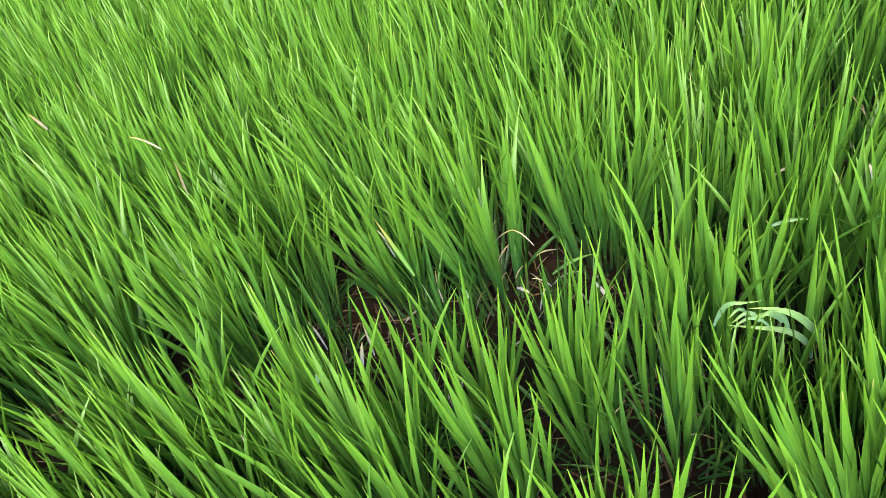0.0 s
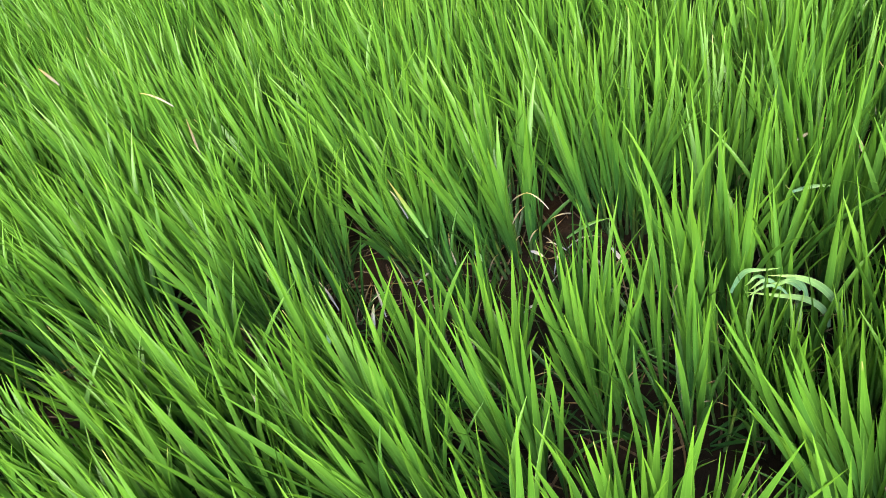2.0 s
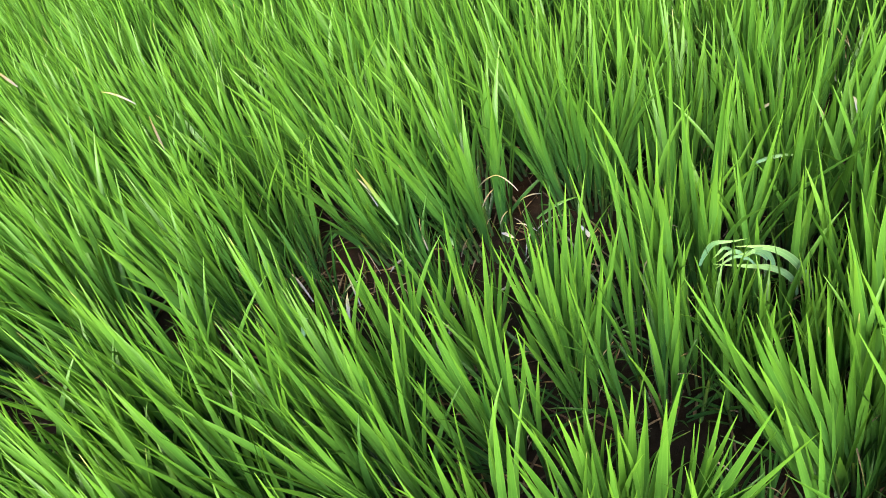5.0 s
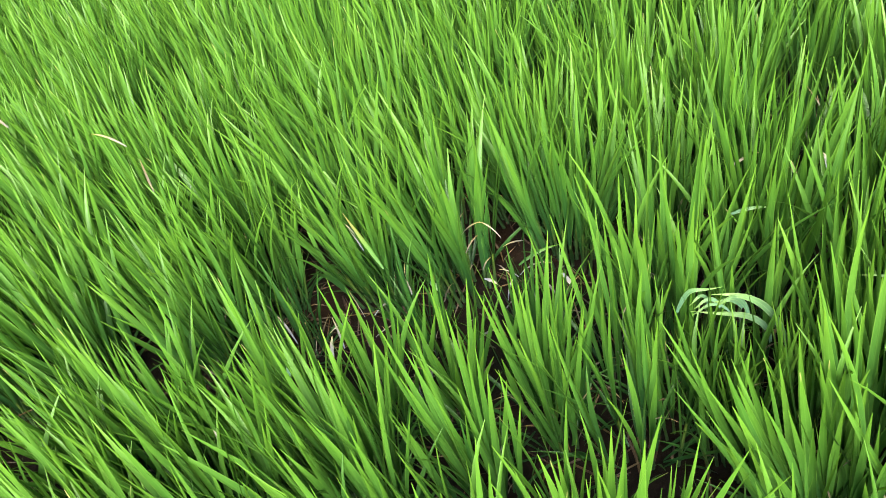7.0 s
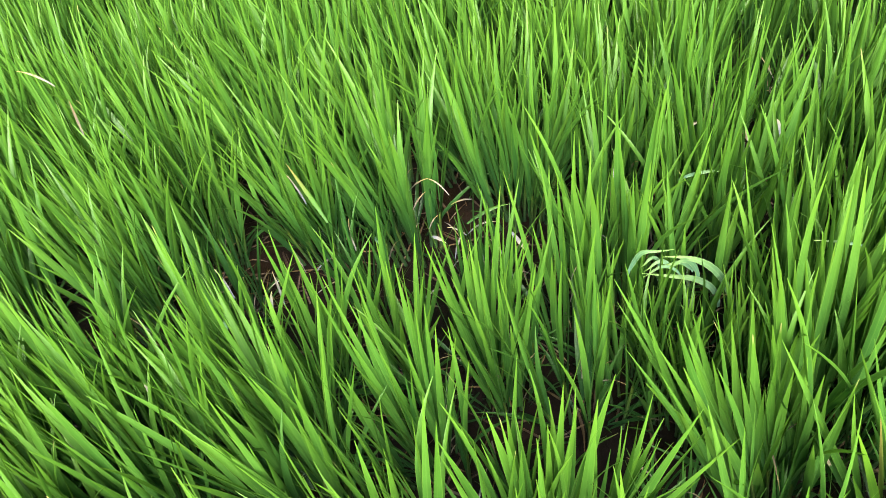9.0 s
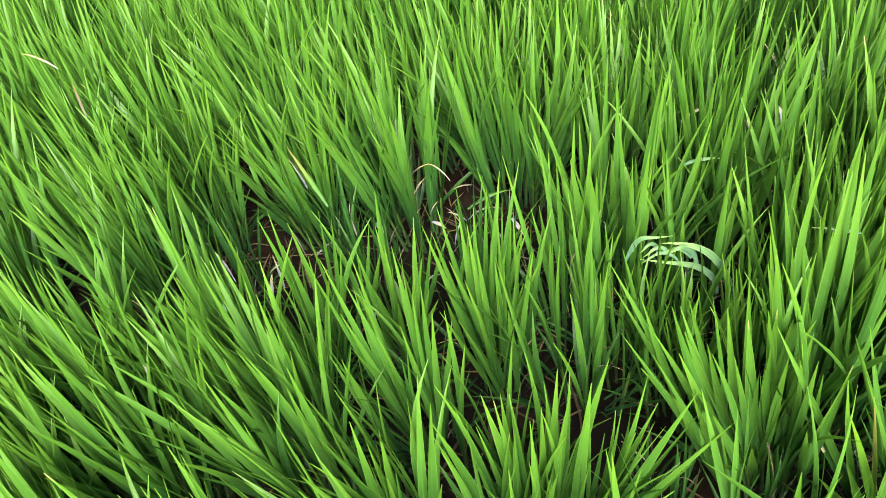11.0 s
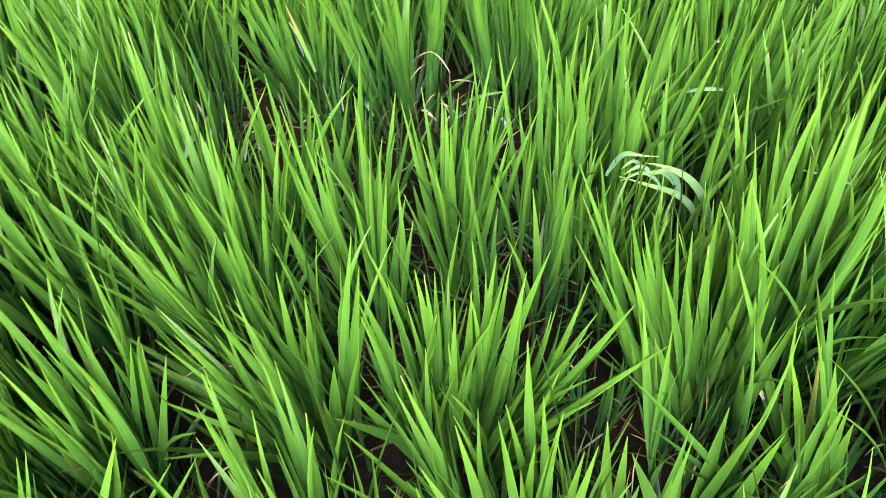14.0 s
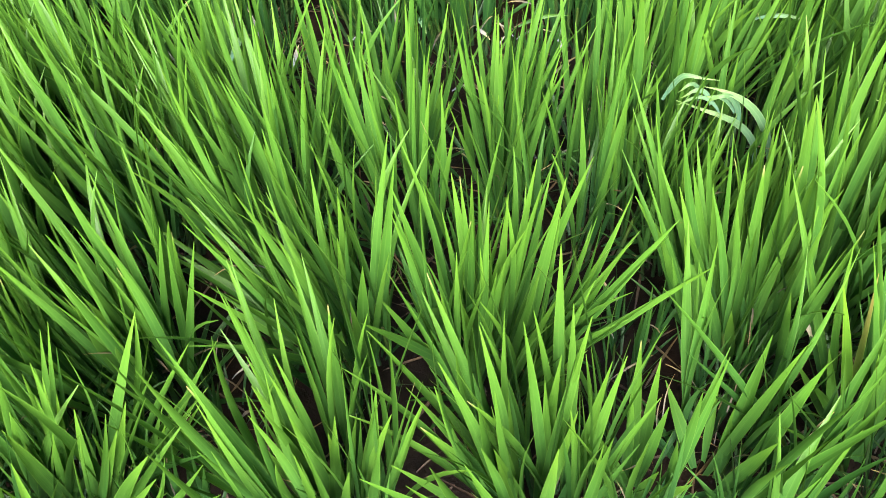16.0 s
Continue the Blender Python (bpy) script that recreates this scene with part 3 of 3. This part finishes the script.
# ---- the pale leaves broken over, and a dried tip curled white ----
def bent_leaf(plant, label, material, width, facing, root, kink, tip):
    base = plant.location
    shape = drawn_leaf(Vector(root) - base, Vector(tip) - base, width, facing, kink=Vector(kink) - base, steps=14, fold=0.1)
    p = tagged(new("bent_leaf", to_mesh("bent_leaf", shape, material)), label)
    p.parent = plant


knot = rice_plant(0.285, 0.885, 7, 0.85, 300, (2, 0))
tagged(knot, "rice plant with pale leaves broken over and hanging", "rice plant")
PALE = "pale grey-green leaf broken over"
bent_leaf(knot, PALE, M_PALE, 0.0105, 0.5, (0.342, 0.868, 0.064), (0.302, 0.868, 0.199), (0.233, 0.868, 0.234))
bent_leaf(knot, PALE, M_PALE, 0.0085, 0.2, (0.312, 0.866, 0.126), (0.281, 0.866, 0.186), (0.204, 0.866, 0.212))
bent_leaf(knot, PALE, M_PALE, 0.0075, -0.2, (0.283, 0.863, 0.184), (0.264, 0.863, 0.226), (0.239, 0.863, 0.217))
bent_leaf(knot, PALE, M_PALE, 0.0065, -0.3, (0.190, 0.868, 0.204), (0.209, 0.868, 0.243), (0.248, 0.868, 0.245))
bent_leaf(knot, PALE, M_PALE, 0.0050, 0.0, (0.230, 0.862, 0.213), (0.221, 0.862, 0.238), (0.204, 0.862, 0.226))
bent_leaf(knot, PALE, M_PALE, 0.0055, 0.3, (0.245, 0.860, 0.210), (0.229, 0.860, 0.232), (0.208, 0.860, 0.220))
bent_leaf(knot, PALE, M_PALE, 0.0045, 0.1, (0.257, 0.859, 0.201), (0.232, 0.859, 0.223), (0.205, 0.859, 0.210))
bent_leaf(knot, PALE, M_PALE, 0.0060, 0.3, (0.275, 0.866, 0.198), (0.256, 0.866, 0.221), (0.235, 0.866, 0.224))
bent_leaf(front_plants[5], "dried leaf tip curled white", M_WHITE, 0.007, 0.6, (0.345, 0.600, 0.085), (0.356, 0.600, 0.153), (0.372, 0.597, 0.119))


# bleached and withered leaves that stand out among the green: x, y, height
WITHERED_AT = [
    (-0.31, 1.20, 0.20), (-0.09, 1.19, 0.08), (-0.16, 1.14, 0.09), (0.04, 1.14, 0.10), (0.51, 1.45, 0.08), (0.60, 1.46, 0.10), (0.36, 1.47, 0.13),
    (0.15, 1.40, 0.14), (-0.47, 0.81, 0.18), (-0.42, 1.16, 0.05), (-0.38, 1.10, 0.07), (0.07, 0.95, 0.03), (-0.89, 1.16, 0.23), (-0.36, 1.12, 0.04),
    (-0.05, 1.10, 0.07), (0.10, 1.02, 0.05), (-0.66, 1.42, 0.22), (0.44, 1.40, 0.12), (0.55, 1.38, 0.09),
]
r_dry = random.Random(41)
# and more of them standing and leaning all along the bare strip
for (xa, ya, wa), (xb, yb, wb) in zip(TRACK[1:], TRACK[2:]):
    for k in range(16):
        q = r_dry.random()
        w = wa + q * (wb - wa)
        WITHERED_AT.append((xa + q * (xb - xa) + r_dry.uniform(-w, w), ya + q * (yb - ya) + r_dry.uniform(-w, w), r_dry.uniform(0.02, 0.16)))
for x, y, z in WITHERED_AT + [(x + r_dry.uniform(-0.06, 0.06), y + r_dry.uniform(-0.06, 0.06), z * r_dry.uniform(0.4, 1.1)) for x, y, z in WITHERED_AT]:
    plant = min(all_plants, key=lambda ob: math.hypot(ob.location.x - x, ob.location.y - y))
    a, far = r_dry.uniform(0, 2 * math.pi), r_dry.uniform(0.008, 0.028)
    root = (x - far * math.cos(a), y - far * math.sin(a), max(0.005, z - r_dry.uniform(0.01, 0.05)))
    tip = (x + far * math.cos(a), y + far * math.sin(a), max(0.004, z + r_dry.uniform(-0.03, 0.02)))
    shape = drawn_leaf(Vector(root) - plant.location, Vector(tip) - plant.location, r_dry.uniform(0.0018, 0.0045), r_dry.uniform(-1, 1), r_dry.uniform(0.1, 0.45), fold=0.3)
    p = tagged(new("dry_leaf", to_mesh("dry_leaf", shape, r_dry.choice((M_WHITE, M_DRY, M_DRY, M_DRY)))), "withered straw-coloured leaf")
    p.parent = plant


# ---- single leaves that catch the eye ----
def stray_leaf(label, material, width, root, tip, arch):
    """One leaf of the nearest plant, from root to tip."""
    plant = min(all_plants, key=lambda ob: math.hypot(ob.location.x - root[0], ob.location.y - root[1]))
    shape = drawn_leaf(Vector(root) - plant.location, Vector(tip) - plant.location, width, 0.2, arch, fold=0.25)
    tagged(new("stray_leaf", to_mesh("stray_leaf", shape, material)), label).parent = plant


DRIED, BLEACHED, LIMP = "withered straw-coloured leaf", "bleached leaf tip", "pale limp leaf lying across its neighbours"
stray_leaf("green leaf with a dried brown tip", M_BROWNED, 0.0065, (-0.230, 1.045, 0.22), (-0.288, 1.122, 0.285), 0.03)
stray_leaf(BLEACHED, M_WHITE, 0.0055, (0.449, 1.084, 0.235), (0.449, 1.116, 0.255), 0.45)
stray_leaf(BLEACHED, M_DRY, 0.0045, (0.408, 1.095, 0.225), (0.402, 1.112, 0.255), 0.10)
stray_leaf(LIMP, M_PALE, 0.0090, (0.316, 1.308, 0.190), (0.352, 1.358, 0.215), 0.05)
stray_leaf(LIMP, M_PALE, 0.0042, (0.464, 0.812, 0.262), (0.405, 0.822, 0.272), 0.08)
stray_leaf(LIMP, M_PALE, 0.0055, (0.290, 1.036, 0.225), (0.358, 1.030, 0.232), 0.22)
stray_leaf(LIMP, M_DRY, 0.0045, (0.320, 1.165, 0.215), (0.385, 1.190, 0.222), 0.22)
stray_leaf(DRIED, M_WHITE, 0.0055, (-0.085, 1.086, 0.135), (-0.060, 1.066, 0.132), 0.25)
stray_leaf(DRIED, M_WHITE, 0.0060, (0.043, 1.036, 0.165), (0.063, 1.006, 0.145), 0.10)
stray_leaf(BLEACHED, M_PALE, 0.0080, (-0.179, 1.106, 0.130), (-0.162, 1.085, 0.118), 0.30)
stray_leaf(LIMP, M_PALE, 0.0080, (-0.352, 0.835, 0.215), (-0.353, 0.893, 0.225), 0.05)
stray_leaf(DRIED, M_DRY, 0.0055, (-0.387, 0.918, 0.195), (-0.394, 0.938, 0.225), 0.30)
stray_leaf(BLEACHED, M_DRY, 0.0030, (-0.434, 0.742, 0.215), (-0.443, 0.766, 0.245), 0.10)
stray_leaf(LIMP, M_DRY, 0.0040, (-0.736, 1.393, 0.335), (-0.815, 1.433, 0.355), 0.15)
stray_leaf(DRIED, M_DRY, 0.0045, (-0.670, 1.292, 0.285), (-0.713, 1.374, 0.315), 0.08)
stray_leaf(DRIED, M_WHITE, 0.0050, (0.207, 1.105, 0.185), (0.217, 1.132, 0.205), 0.20)
stray_leaf(DRIED, M_DRY, 0.0040, (0.420, 1.125, 0.205), (0.405, 1.146, 0.225), 0.15)
stray_leaf(DRIED, M_WHITE, 0.0060, (-0.343, 0.985, 0.095), (-0.340, 1.013, 0.125), 0.25)
stray_leaf("thin green leaf bent level", M_LEAF, 0.0060, (-0.028, 1.120, 0.125), (0.045, 1.139, 0.140), 0.20)
stray_leaf("leaf tip dried orange", M_DRY, 0.0070, (-1.120, 1.640, 0.310), (-1.188, 1.694, 0.335), 0.05)
stray_leaf(DRIED, M_DRY, 0.0026, (0.075, 0.915, 0.040), (0.104, 0.860, 0.050), 0.25)
stray_leaf(DRIED, M_DRY, 0.0026, (-0.300, 0.478, 0.050), (-0.258, 0.506, 0.065), 0.25)
stray_leaf(DRIED, M_DRY, 0.0026, (-0.258, 0.481, 0.045), (-0.206, 0.458, 0.050), 0.30)
stray_leaf(LIMP, M_PALE, 0.0026, (0.284, 0.594, 0.040), (0.322, 0.617, 0.045), 0.25)
stray_leaf(DRIED, M_DRY, 0.0026, (0.335, 0.548, 0.060), (0.296, 0.587, 0.075), 0.15)
stray_leaf(DRIED, M_WHITE, 0.0026, (-0.041, 0.635, 0.050), (-0.023, 0.688, 0.065), 0.15)
stray_leaf(DRIED, M_DRY, 0.0026, (0.177, 0.548, 0.075), (0.218, 0.582, 0.085), 0.15)


# ---- dead leaves and straw lying on the mud ----
r_litter = random.Random(31)
items = []
for _ in range(2600):
    x, y = r_litter.uniform(-1.5, 1.0), r_litter.uniform(0.2, 2.0)
    a, lift = r_litter.uniform(0, 2 * math.pi), radians(r_litter.choice((4, 8, 14, 30)) + r_litter.uniform(-3, 3))
    m = Matrix.Translation((x, y, mud_height(x, y) + 0.004)) @ Matrix.Rotation(a, 4, "Z") @ Matrix.Rotation(-math.pi / 2 + lift, 4, "X")
    items.append((WITHERED[r_litter.randrange(len(WITHERED))], m @ Matrix.Diagonal((0.6, 0.25, r_litter.uniform(0.4, 1.0), 1))))
tagged(new("straw_litter", joined("straw_litter", items, M_STRAW)), "brown dead rice leaves littering the mud", "straw", kind="stuff")
